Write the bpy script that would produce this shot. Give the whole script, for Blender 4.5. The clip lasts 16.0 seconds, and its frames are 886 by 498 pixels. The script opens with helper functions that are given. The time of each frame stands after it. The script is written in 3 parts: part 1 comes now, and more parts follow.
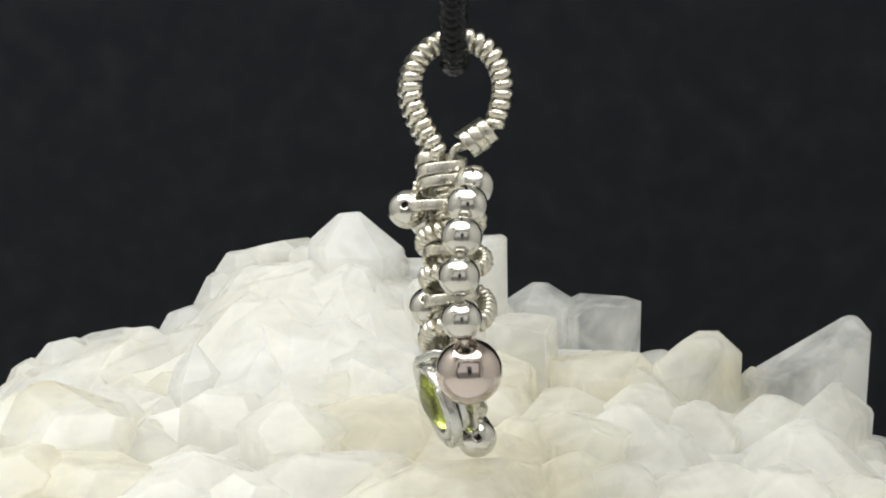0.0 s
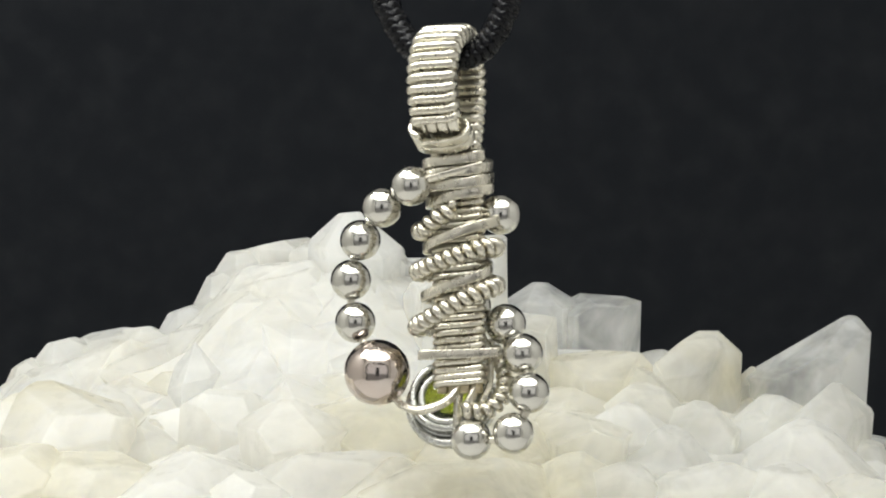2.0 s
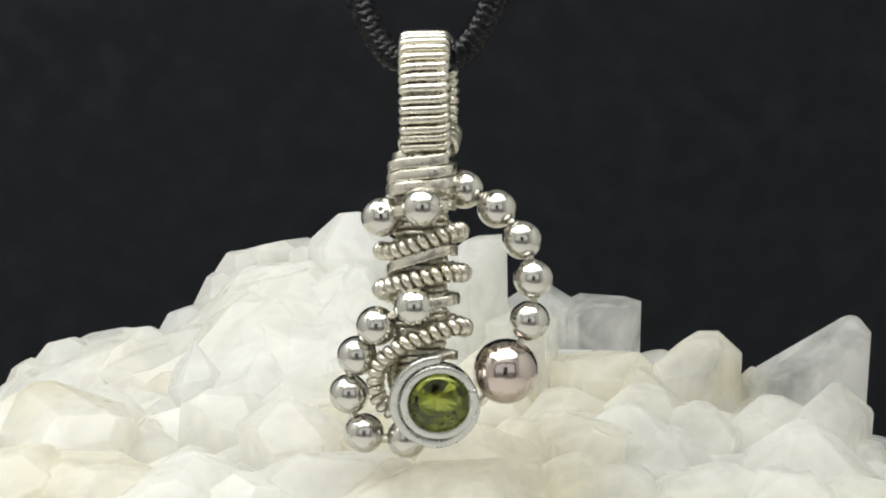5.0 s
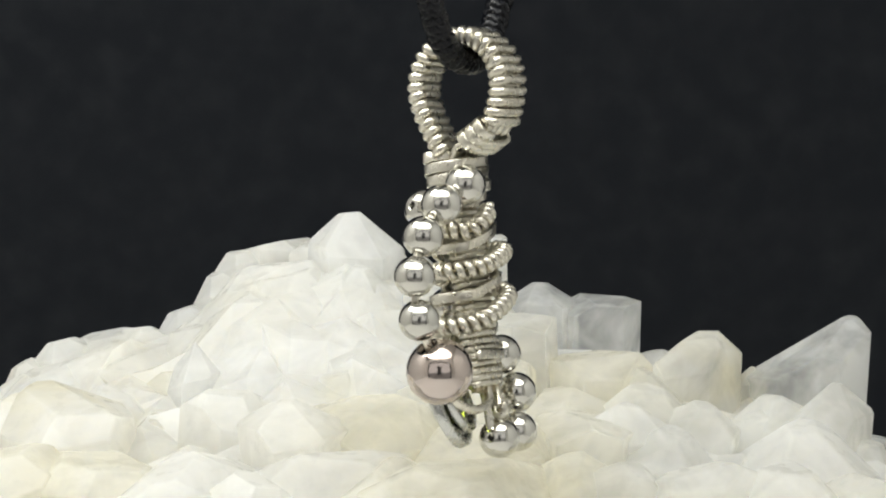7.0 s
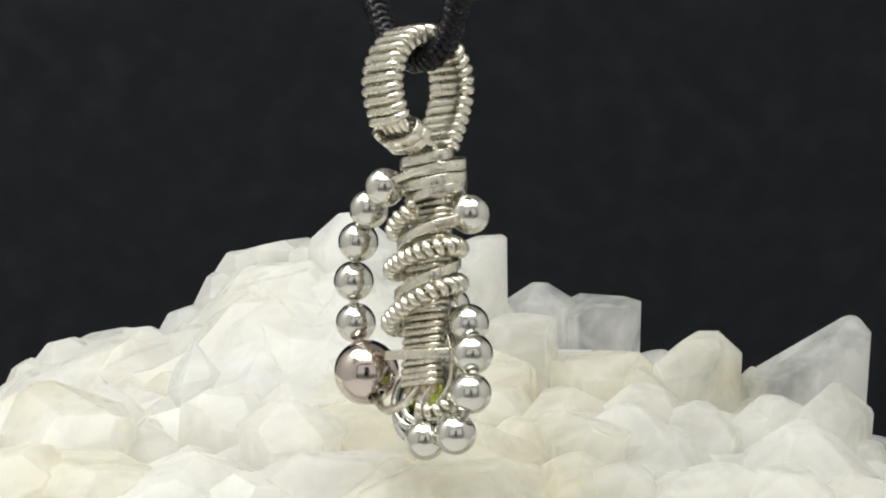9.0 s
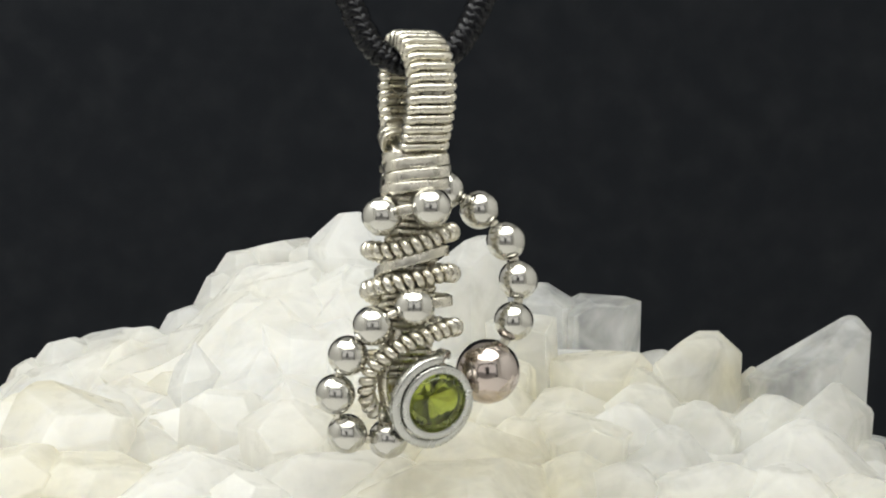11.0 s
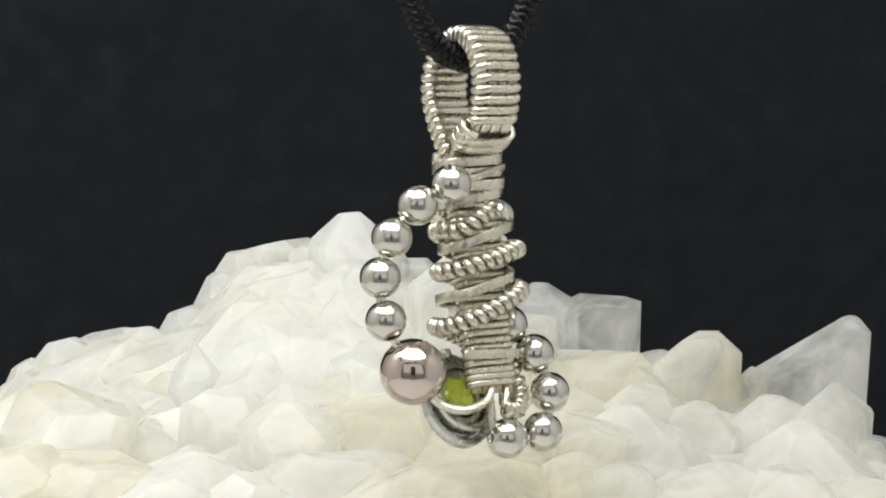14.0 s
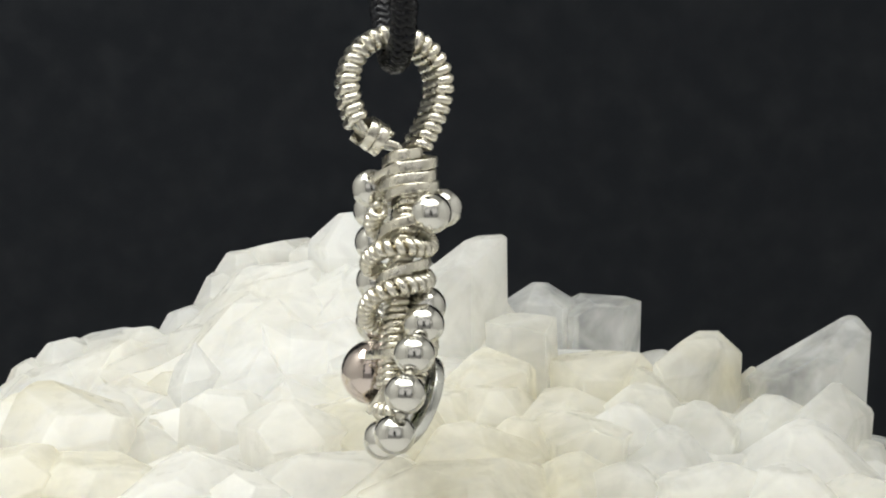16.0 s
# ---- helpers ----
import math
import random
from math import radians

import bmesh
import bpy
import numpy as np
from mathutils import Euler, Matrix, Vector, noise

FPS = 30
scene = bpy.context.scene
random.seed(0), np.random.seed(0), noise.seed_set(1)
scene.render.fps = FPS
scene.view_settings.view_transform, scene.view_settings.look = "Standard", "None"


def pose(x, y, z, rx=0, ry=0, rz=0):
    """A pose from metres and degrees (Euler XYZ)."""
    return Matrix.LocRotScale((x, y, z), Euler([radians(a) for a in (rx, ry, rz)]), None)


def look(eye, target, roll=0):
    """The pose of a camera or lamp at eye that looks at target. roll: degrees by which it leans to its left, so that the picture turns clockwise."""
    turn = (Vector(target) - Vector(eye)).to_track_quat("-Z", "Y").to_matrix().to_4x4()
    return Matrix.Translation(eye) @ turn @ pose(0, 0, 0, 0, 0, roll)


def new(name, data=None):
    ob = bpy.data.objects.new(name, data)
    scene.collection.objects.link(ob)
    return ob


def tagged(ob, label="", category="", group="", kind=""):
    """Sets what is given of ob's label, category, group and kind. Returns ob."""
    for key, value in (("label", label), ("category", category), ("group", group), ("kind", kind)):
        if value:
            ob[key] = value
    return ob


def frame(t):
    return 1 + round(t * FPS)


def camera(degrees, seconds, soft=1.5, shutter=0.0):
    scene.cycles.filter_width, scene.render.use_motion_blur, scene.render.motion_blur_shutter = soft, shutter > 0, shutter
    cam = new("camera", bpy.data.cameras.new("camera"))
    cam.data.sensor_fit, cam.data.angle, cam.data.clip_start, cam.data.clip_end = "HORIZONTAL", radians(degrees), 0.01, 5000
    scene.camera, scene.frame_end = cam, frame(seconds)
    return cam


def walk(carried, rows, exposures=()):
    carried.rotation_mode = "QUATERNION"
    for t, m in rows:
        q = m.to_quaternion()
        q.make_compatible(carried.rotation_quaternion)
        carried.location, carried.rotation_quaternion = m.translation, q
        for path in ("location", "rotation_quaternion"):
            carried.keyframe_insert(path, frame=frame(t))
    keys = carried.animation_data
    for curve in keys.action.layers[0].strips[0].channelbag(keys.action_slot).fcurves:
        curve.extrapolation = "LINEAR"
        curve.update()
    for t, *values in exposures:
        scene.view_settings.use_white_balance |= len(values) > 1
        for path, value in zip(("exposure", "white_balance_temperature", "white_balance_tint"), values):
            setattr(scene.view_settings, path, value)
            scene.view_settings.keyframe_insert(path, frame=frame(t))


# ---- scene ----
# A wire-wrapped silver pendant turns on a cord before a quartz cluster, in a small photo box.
MM = 0.001
U = 1 / 24000            # pendant drawing unit, in metres
REACH = 0.287            # camera to the turning axis
LEVEL = 0.056            # height of the lens over the tent floor

cam = camera(12.98, 16.0, soft=2.0)
walk(cam, [(0.0, look((0, -REACH, LEVEL), (0, 0, LEVEL))), (16.0, look((0, -REACH, LEVEL), (0, 0, LEVEL)))])

# ---- light ----
world = bpy.data.worlds.new("world")
scene.world = world
world.use_nodes = True
world.node_tree.nodes["Background"].inputs["Color"].default_value = (1.0, 0.985, 0.95, 1)
world.node_tree.nodes["Background"].inputs["Strength"].default_value = 0.75
scene.view_settings.exposure = -0.1


def area_lamp(name, eye, target, sx, sy, watts, colour):
    data = bpy.data.lights.new(name, "AREA")
    data.shape, data.size, data.size_y, data.energy, data.color = "ELLIPSE", sx, sy, watts, colour
    ob = new(name, data)
    ob.matrix_world = look(eye, target)
    return ob


area_lamp("led_strip_light", (0.0, -0.057, 0.176), (0.0, 0.02, 0.03), 0.2, 0.108, 0.24, (0.96, 0.965, 0.925))
area_lamp("led_strip_light", (-0.085, -0.01, 0.203), (-0.015, 0.045, 0.045), 0.07, 0.11, 0.24, (0.96, 0.965, 0.925))


# ---- materials ----
def material(name, colour, rough, metal=0.0, vary=0.1, scale=400.0, bump=0.0, bump_scale=900.0, second=None, big=60.0):
    m = bpy.data.materials.new(name)
    m.use_nodes = True
    n, l = m.node_tree.nodes, m.node_tree.links
    b = n["Principled BSDF"]
    b.inputs["Metallic"].default_value = metal
    co = n.new("ShaderNodeTexCoord")
    fine, broad = n.new("ShaderNodeTexNoise"), n.new("ShaderNodeTexNoise")
    fine.inputs["Scale"].default_value, broad.inputs["Scale"].default_value = scale, big
    fine.inputs["Detail"].default_value = 4
    for x in (fine, broad):
        l.new(co.outputs["Object"], x.inputs["Vector"])
    mix = n.new("ShaderNodeMix")
    mix.data_type = "RGBA"
    other = second or tuple(c * (1 - vary) for c in colour)
    mix.inputs[6].default_value, mix.inputs[7].default_value = (*colour, 1), (*other, 1)
    l.new(broad.outputs["Fac"], mix.inputs[0])
    l.new(mix.outputs[2], b.inputs["Base Color"])
    ramp = n.new("ShaderNodeMapRange")
    ramp.inputs["To Min"].default_value, ramp.inputs["To Max"].default_value = rough * 0.7, rough * 1.4
    l.new(fine.outputs["Fac"], ramp.inputs["Value"])
    l.new(ramp.outputs["Result"], b.inputs["Roughness"])
    if bump:
        tex, bp = n.new("ShaderNodeTexNoise"), n.new("ShaderNodeBump")
        tex.inputs["Scale"].default_value, tex.inputs["Detail"].default_value = bump_scale, 5
        bp.inputs["Strength"].default_value, bp.inputs["Distance"].default_value = bump, 0.0002
        l.new(co.outputs["Object"], tex.inputs["Vector"])
        l.new(tex.outputs["Fac"], bp.inputs["Height"])
        l.new(bp.outputs["Normal"], b.inputs["Normal"])
    return m


SILVER = material("polished_silver", (0.70, 0.70, 0.68), 0.14, 1.0, second=(0.61, 0.59, 0.52), scale=900, bump=0.45, bump_scale=600, big=160)
WIRE = material("silver_wire", (0.73, 0.715, 0.655), 0.27, 1.0, second=(0.69, 0.645, 0.52), scale=1500, bump=0.2, bump_scale=1600, big=250)
TARNISH = material("tarnished_silver", (0.60, 0.54, 0.40), 0.35, 1.0, second=(0.50, 0.42, 0.26), scale=1500, bump=0.2, bump_scale=1600, big=250)
BEZEL = material("bezel_silver", (0.62, 0.625, 0.595), 0.25, 1.0, 0.1, 1200, 0.1, 900)
ROSE = material("rose_copper", (0.62, 0.58, 0.555), 0.11, 1.0, second=(0.60, 0.49, 0.43), scale=900, bump=0.4, bump_scale=450, big=330)
CORD = material("waxed_cord", (0.0025, 0.003, 0.005), 0.24, 0.0, 0.3, 900, 0.3, 3500)
CORD.node_tree.nodes["Principled BSDF"].inputs["Specular IOR Level"].default_value = 0.26
PAPER = material("black_backdrop", (0.0078, 0.0094, 0.0126), 0.9, 0.0, 0.2, 300, 0.1, 1500, big=9)
PAPER.node_tree.nodes["Principled BSDF"].inputs["Specular IOR Level"].default_value = 0.25
TENT = material("white_tent_cloth", (0.70, 0.69, 0.67), 0.8, 0.0, 0.04, 300, 0.2, 1500, big=12)
DESK = material("grey_table", (0.25, 0.245, 0.24), 0.5, 0.0, 0.2, 200, 0.1, 800)
DARK = material("dark_plastic", (0.02, 0.02, 0.022), 0.45, 0.0, 0.2)


def quartz(name, colour, second, deep, veil, rough=0.3):
    """Quartz: a milky body with creamy stains (second), a few ochre pockets (deep), and a share of light, between the two of veil, that passes on through it."""
    m = bpy.data.materials.new(name)
    m.use_nodes = True
    n, l = m.node_tree.nodes, m.node_tree.links
    b = n["Principled BSDF"]
    place = n.new("ShaderNodeNewGeometry")

    def clouds(scale, lo, hi, to_lo, to_hi, distort=0.0, detail=4):
        tex, span = n.new("ShaderNodeTexNoise"), n.new("ShaderNodeMapRange")
        tex.inputs["Scale"].default_value, tex.inputs["Detail"].default_value, tex.inputs["Distortion"].default_value = scale, detail, distort
        span.inputs["From Min"].default_value, span.inputs["From Max"].default_value = lo, hi
        span.inputs["To Min"].default_value, span.inputs["To Max"].default_value = to_lo, to_hi
        l.new(place.outputs["Position"], tex.inputs["Vector"])
        l.new(tex.outputs["Fac"], span.inputs["Value"])
        return span.outputs["Result"]

    def blend(fac, first, other):
        mix = n.new("ShaderNodeMix")
        mix.data_type = "RGBA"
        l.new(fac, mix.inputs[0])
        for socket, value in ((mix.inputs[6], first), (mix.inputs[7], other)):
            if isinstance(value, tuple):
                socket.default_value = (*value, 1)
            else:
                l.new(value, socket)
        return mix.outputs[2]

    body = blend(clouds(75, 0.36, 0.68, 0, 1, 0.6), colour, second)
    body = blend(clouds(60, 0.57, 0.70, 0, 0.6, 0.4), body, deep)
    l.new(body, b.inputs["Base Color"])
    l.new(clouds(700, 0.3, 0.7, rough * 0.6, rough * 1.5), b.inputs["Roughness"])
    b.inputs["IOR"].default_value = 1.45
    b.inputs["Subsurface Weight"].default_value = 0.85
    b.inputs["Subsurface Radius"].default_value = (1.0, 0.95, 0.85)
    b.inputs["Subsurface Scale"].default_value = 0.012
    relief, bump = n.new("ShaderNodeTexNoise"), n.new("ShaderNodeBump")
    relief.inputs["Scale"].default_value, relief.inputs["Detail"].default_value = 330, 6
    bump.inputs["Strength"].default_value, bump.inputs["Distance"].default_value = 0.22, 0.0003
    l.new(place.outputs["Position"], relief.inputs["Vector"])
    l.new(relief.outputs["Fac"], bump.inputs["Height"])
    l.new(bump.outputs["Normal"], b.inputs["Normal"])
    back, half = n.new("ShaderNodeBsdfTranslucent"), n.new("ShaderNodeMixShader")
    half.inputs[0].default_value = 0.5
    l.new(body, back.inputs["Color"])
    l.new(b.outputs[0], half.inputs[1])
    l.new(back.outputs[0], half.inputs[2])
    pass_on, whole = n.new("ShaderNodeBsdfTransparent"), n.new("ShaderNodeMixShader")
    pass_on.inputs["Color"].default_value = (0.97, 0.97, 0.955, 1)
    l.new(clouds(150, 0.40, 0.64, veil[0], veil[1], 0.5, 4), whole.inputs[0])
    l.new(half.outputs[0], whole.inputs[1])
    l.new(pass_on.outputs[0], whole.inputs[2])
    l.new(whole.outputs[0], n["Material Output"].inputs["Surface"])
    return m


OCHRE = (0.93, 0.86, 0.63)
MILKY = quartz("milky_quartz", (0.97, 0.972, 0.955), (0.96, 0.945, 0.88), OCHRE, (0.07, 0.24))
CREAM = quartz("creamy_quartz", (0.955, 0.94, 0.875), (0.94, 0.90, 0.75), OCHRE, (0.22, 0.5))
PALE = quartz("pale_quartz", (0.94, 0.94, 0.915), (0.925, 0.915, 0.85), OCHRE, (0.26, 0.54))
CLEAR = quartz("clear_quartz", (0.88, 0.89, 0.89), (0.85, 0.86, 0.84), (0.86, 0.86, 0.83), (0.26, 0.8), 0.16)

PERIDOT = bpy.data.materials.new("peridot")
PERIDOT.use_nodes = True
_b = PERIDOT.node_tree.nodes["Principled BSDF"]
_b.inputs["Base Color"].default_value = (0.36, 0.42, 0.06, 1)
_b.inputs["Transmission Weight"].default_value = 1.0
_b.inputs["Roughness"].default_value = 0.03
_b.inputs["IOR"].default_value = 1.5


# ---- mesh helpers ----
def mesh_of(name, verts, faces, smooth=True):
    me = bpy.data.meshes.new(name)
    me.from_pydata([tuple(v) for v in verts], [], faces)
    me.update()
    if smooth:
        me.polygons.foreach_set("use_smooth", [True] * len(me.polygons))
    return me


def part(name, me, mat, parent, label="", kind=""):
    ob = new(name, me)
    if not me.materials:
        me.materials.append(mat)
    ob.parent = parent
    return tagged(ob, label, kind=kind)


def glide(points, step):
    """Catmull-Rom through the points, resampled at about that step."""
    p = [np.array(q, float) for q in points]
    p = [2 * p[0] - p[1]] + p + [2 * p[-1] - p[-2]]
    dense = []
    for a, b, c, d in zip(p, p[1:], p[2:], p[3:]):
        for k in range(24):
            t = k / 24
            dense.append(0.5 * (2 * b + (c - a) * t + (2 * a - 5 * b + 4 * c - d) * t * t + (3 * b - a - 3 * c + d) * t ** 3))
    dense.append(p[-2])
    dense = np.array(dense)
    run = np.r_[0, np.cumsum(np.linalg.norm(np.diff(dense, axis=0), axis=1))]
    n = max(2, int(round(run[-1] / step)))
    at = np.linspace(0, run[-1], n + 1)
    return np.stack([np.interp(at, run, dense[:, i]) for i in range(3)], 1)


def unit(v):
    return v / (np.linalg.norm(v, axis=-1, keepdims=True) + 1e-12)


def frames_along(pts, hint=None):
    """Tangent, outward and side directions along a path; hint: an outward direction for each point."""
    t = unit(np.gradient(pts, axis=0))
    if hint is None:
        o = np.zeros_like(t)
        v = np.array((0.3, 0.2, 1.0)) if abs(t[0][2]) < 0.8 else np.array((1.0, 0.2, 0.0))
        for i in range(len(t)):
            v = v - t[i] * (v @ t[i])
            v = v / np.linalg.norm(v)
            o[i] = v
    else:
        o = unit(hint - t * (hint * t).sum(1, keepdims=True))
    return t, o, np.cross(t, o)


def sweep(pts, profile, hint=None, closed=False):
    """A solid of that profile (outward, side) along the path, in drawing units, capped at both ends."""
    pts = np.array(pts, float)
    t, o, s = frames_along(pts, hint)
    k, n = len(profile), len(pts)
    verts = [(pts[i] + a * o[i] + b * s[i]) * U for i in range(n) for a, b in profile]
    faces = [(i * k + j, i * k + (j + 1) % k, (i + 1) * k + (j + 1) % k, (i + 1) * k + j) for i in range(n - 1) for j in range(k)]
    if closed:
        faces += [((n - 1) * k + j, (n - 1) * k + (j + 1) % k, (j + 1) % k, j) for j in range(k)]
    else:
        faces += [tuple(range(k))[::-1], tuple((n - 1) * k + j for j in range(k))]
    return verts, faces


def ring(r, k=10):
    return [(r * math.cos(2 * math.pi * j / k), r * math.sin(2 * math.pi * j / k)) for j in range(k)]


def soft_box(a, b, c):
    """A rectangle a by b with corners rounded by c."""
    a, b = a / 2, b / 2
    out = []
    for sa, sb, start in ((1, 1, 0), (-1, 1, 90), (-1, -1, 180), (1, -1, 270)):
        for d in (0, 45, 90):
            w = math.radians(start + d)
            out.append((sa * (a - c) + c * math.cos(w), sb * (b - c) + c * math.sin(w)))
    return out


def join(*solids):
    verts, faces = [], []
    for v, f in solids:
        k = len(verts)
        verts += list(v)
        faces += [tuple(i + k for i in q) for q in f]
    return verts, faces


def wound(path, a, b, wire_r, pitch, hint=None, per=20, flat=2.0, wander=0.0):
    """A wire of radius wire_r wound round a path; a, b: half sizes of the wound section, outward and side."""
    t, o, s = frames_along(path, hint)
    run = np.r_[0, np.cumsum(np.linalg.norm(np.diff(path, axis=0), axis=1))]
    turns = run[-1] / pitch
    n = int(turns * per)
    at = np.linspace(0, run[-1], n)
    lerp = lambda arr: np.stack([np.interp(at, run, arr[:, i]) for i in range(3)], 1)
    p, o, s, t = lerp(path), lerp(o), lerp(s), lerp(t)
    ang = np.linspace(0, turns * 2 * math.pi, n)
    c, d = np.cos(ang), np.sin(ang)
    e = 2 / flat
    ca, sb = np.sign(c) * abs(c) ** e, np.sign(d) * abs(d) ** e
    rng = np.random.default_rng(5)
    knots = rng.normal(0, wander, int(turns * 2) + 3)
    shift = np.interp(ang / math.pi, np.arange(len(knots)), knots)[:, None]
    line = p + a * ca[:, None] * o + b * sb[:, None] * s + shift * t
    return sweep(line, ring(wire_r, 8), line - p)


def sphere_mesh(name, r, hole_dir, hole_r, seg=40, rings=28):
    """A bead: a ball drilled through along an axis, with a rounded mouth at each end."""
    a0 = math.asin(min(0.95, hole_r / r))
    prof = [(hole_r * 0.92, math.cos(a0) * r * 0.8)]
    for i in range(rings + 1):
        a = a0 + (math.pi - 2 * a0) * i / rings
        prof.append((r * math.sin(a), r * math.cos(a)))
    prof.append((hole_r * 0.92, -math.cos(a0) * r * 0.8))
    z = Vector(hole_dir).normalized()
    q = z.to_track_quat("Z", "Y").to_matrix()
    verts, faces = [], []
    for pr, pz in prof:
        for j in range(seg):
            w = 2 * math.pi * j / seg
            verts.append((q @ Vector((pr * math.cos(w), pr * math.sin(w), pz))) * U)
    for i in range(len(prof) - 1):
        for j in range(seg):
            faces.append((i * seg + j, (i + 1) * seg + j, (i + 1) * seg + (j + 1) % seg, i * seg + (j + 1) % seg))
    return mesh_of(name, verts, faces)


# ---- the photo box ----
def slab(name, lo, hi, mat, kind="structure", label=""):
    bm = bmesh.new()
    bmesh.ops.create_cube(bm, size=1)
    for v in bm.verts:
        v.co = Vector([(lo[i] + hi[i]) / 2 + v.co[i] * (hi[i] - lo[i]) for i in range(3)])
    me = bpy.data.meshes.new(name)
    bm.to_mesh(me)
    bm.free()
    me.materials.append(mat)
    return tagged(new(name, me), label, kind=kind)


def build_tent():
    w, y0, y1, h = 0.125, -0.105, 0.135, 0.215
    slab("floor", (-w, y0, -0.004), (w, y1, 0.0), TENT, label="white floor of a small photo box")
    slab("wall_left", (-w - 0.004, y0, -0.004), (-w, y1, h), TENT, label="white side of a small photo box")
    slab("wall_right", (w, y0, -0.004), (w + 0.004, y1, h), TENT, label="white side of a small photo box")
    slab("wall_back", (-w - 0.004, y1, -0.004), (w + 0.004, y1 + 0.004, h + 0.004), TENT, label="white back of a small photo box")
    slab("ceiling", (-w - 0.004, y0, h), (w + 0.004, y1, h + 0.004), TENT, label="white top of a small photo box")
    slab("wall_front", (-w, y0 - 0.004, 0.115), (w, y0, h + 0.004), TENT, label="white front flap over the opening of the photo box")
    for lo, hi in ((-w, -0.078), (0.078, w)):
        slab("wall_front", (lo, y0 - 0.004, 0.0), (hi, y0, 0.115), TENT, label="white front flap beside the opening of the photo box")
    for x in (-0.081, 0.073):
        slab("trim", (x, y0 - 0.002, 0.0), (x + 0.008, y0 + 0.004, 0.115), DARK, label="black edge of the photo box opening")
    slab("trim", (-0.072, y0 - 0.001, 0.109), (0.072, y0 + 0.005, 0.117), DARK, label="black edge of the photo box opening")
    slab("backdrop", (-w + 0.001, y1 - 0.012, 0.0), (w - 0.001, y1 - 0.010, h - 0.002), PAPER, label="matte black backdrop sheet behind the quartz")
    slab("table", (-0.7, -0.9, -0.034), (0.7, 0.5, -0.004), DESK, label="grey table under the photo box")


build_tent()


def build_phone():
    phone = tagged(new("phone"), "dark phone on a small black stand filming the pendant", "phone")
    phone.location = (0, -REACH - 0.012, 0)
    def block(name, lo, hi, r):
        bm = bmesh.new()
        bmesh.ops.create_cube(bm, size=1)
        for v in bm.verts:
            v.co = Vector([(lo[i] + hi[i]) / 2 + v.co[i] * (hi[i] - lo[i]) for i in range(3)])
        bmesh.ops.bevel(bm, geom=bm.edges[:], offset=r, segments=3, affect="EDGES")
        me = bpy.data.meshes.new(name)
        bm.to_mesh(me)
        bm.free()
        return part(name, me, DARK, phone)
    block("case", (-0.037, -0.006, 0.012), (0.037, 0.003, 0.145), 0.0025)
    block("stand", (-0.03, -0.02, 0.0), (0.03, 0.008, 0.0118), 0.002)
    phone.location.z = -0.004


build_phone()

# ---- the quartz cluster ----
cluster = tagged(new("quartz_cluster"), "milky white quartz crystal cluster with a few clear points", "crystal cluster")
cluster.location = (0, 0.04, 0)


def crystal_mesh(name, w, h, seed, flat=0.2, steep=45.0, skew=0.0, wild=0.5):
    """A six-sided quartz point of width w and height h, its tip at the origin: an uneven prism cut by six slanting faces.
    flat: width of the broken tip over w; steep: slope of the faces in degrees; skew: how far the tip lies to the side, over half of w."""
    rng = random.Random(seed)
    bm = bmesh.new()
    r = w / 2
    ang = [math.radians(60 * k + wild * rng.uniform(-14, 14)) for k in range(6)]
    rad = [r * (1 + wild * rng.uniform(-0.2, 0.12)) for _ in range(6)]
    low = [bm.verts.new((a * math.cos(t) * 1.06, a * math.sin(t) * 1.06, -h)) for a, t in zip(rad, ang)]
    top = [bm.verts.new((a * math.cos(t), a * math.sin(t), r * 2.5)) for a, t in zip(rad, ang)]
    for k in range(6):
        bm.faces.new((low[k], low[(k + 1) % 6], top[(k + 1) % 6], top[k]))
    bm.faces.new(top)
    bm.faces.new(low[::-1])
    cuts = []
    for k in range(6):
        t = math.radians(60 * k + 30 + wild * rng.uniform(-12, 12))
        e = math.radians(steep + wild * rng.uniform(-12, 12))
        at = Vector((skew * r, 0, 0)) + Vector((math.cos(t), math.sin(t), 0)) * r * flat * (1 + wild * rng.uniform(-0.8, 0.8))
        cuts.append((at, Vector((math.cos(t) * math.sin(e), math.sin(t) * math.sin(e), math.cos(e)))))
    lid = Vector((rng.uniform(-0.16, 0.16), rng.uniform(-0.3, 0.1), 1)).normalized()
    cuts.append((Vector((skew * r, 0, 0)), lid))
    for at, normal in cuts:
        both = bmesh.ops.bisect_plane(bm, geom=bm.verts[:] + bm.edges[:] + bm.faces[:], plane_co=at, plane_no=normal, clear_outer=True)
        rim = [e for e in both["geom_cut"] if isinstance(e, bmesh.types.BMEdge)]
        if len(rim) > 2:
            bmesh.ops.edgeloop_fill(bm, edges=rim)
    bmesh.ops.remove_doubles(bm, verts=bm.verts[:], dist=w * 0.02)
    bmesh.ops.bevel(bm, geom=bm.edges[:], offset=w * 0.014, segments=2, profile=0.6, affect="EDGES", clamp_overlap=True)
    bmesh.ops.recalc_face_normals(bm, faces=bm.faces[:])
    high = max(v.co.z for v in bm.verts)
    for v in bm.verts:
        v.co.z -= high
        v.co.x -= skew * r
    me = bpy.data.meshes.new(name)
    bm.to_mesh(me)
    bm.free()
    for q in me.polygons:
        q.use_smooth = q.area < w * w * 0.012
    return me


LABELS = {"milky_quartz": "", "creamy_quartz": "creamy quartz point", "pale_quartz": "pale translucent quartz point", "clear_quartz": "clear greyish quartz point"}
made = 0


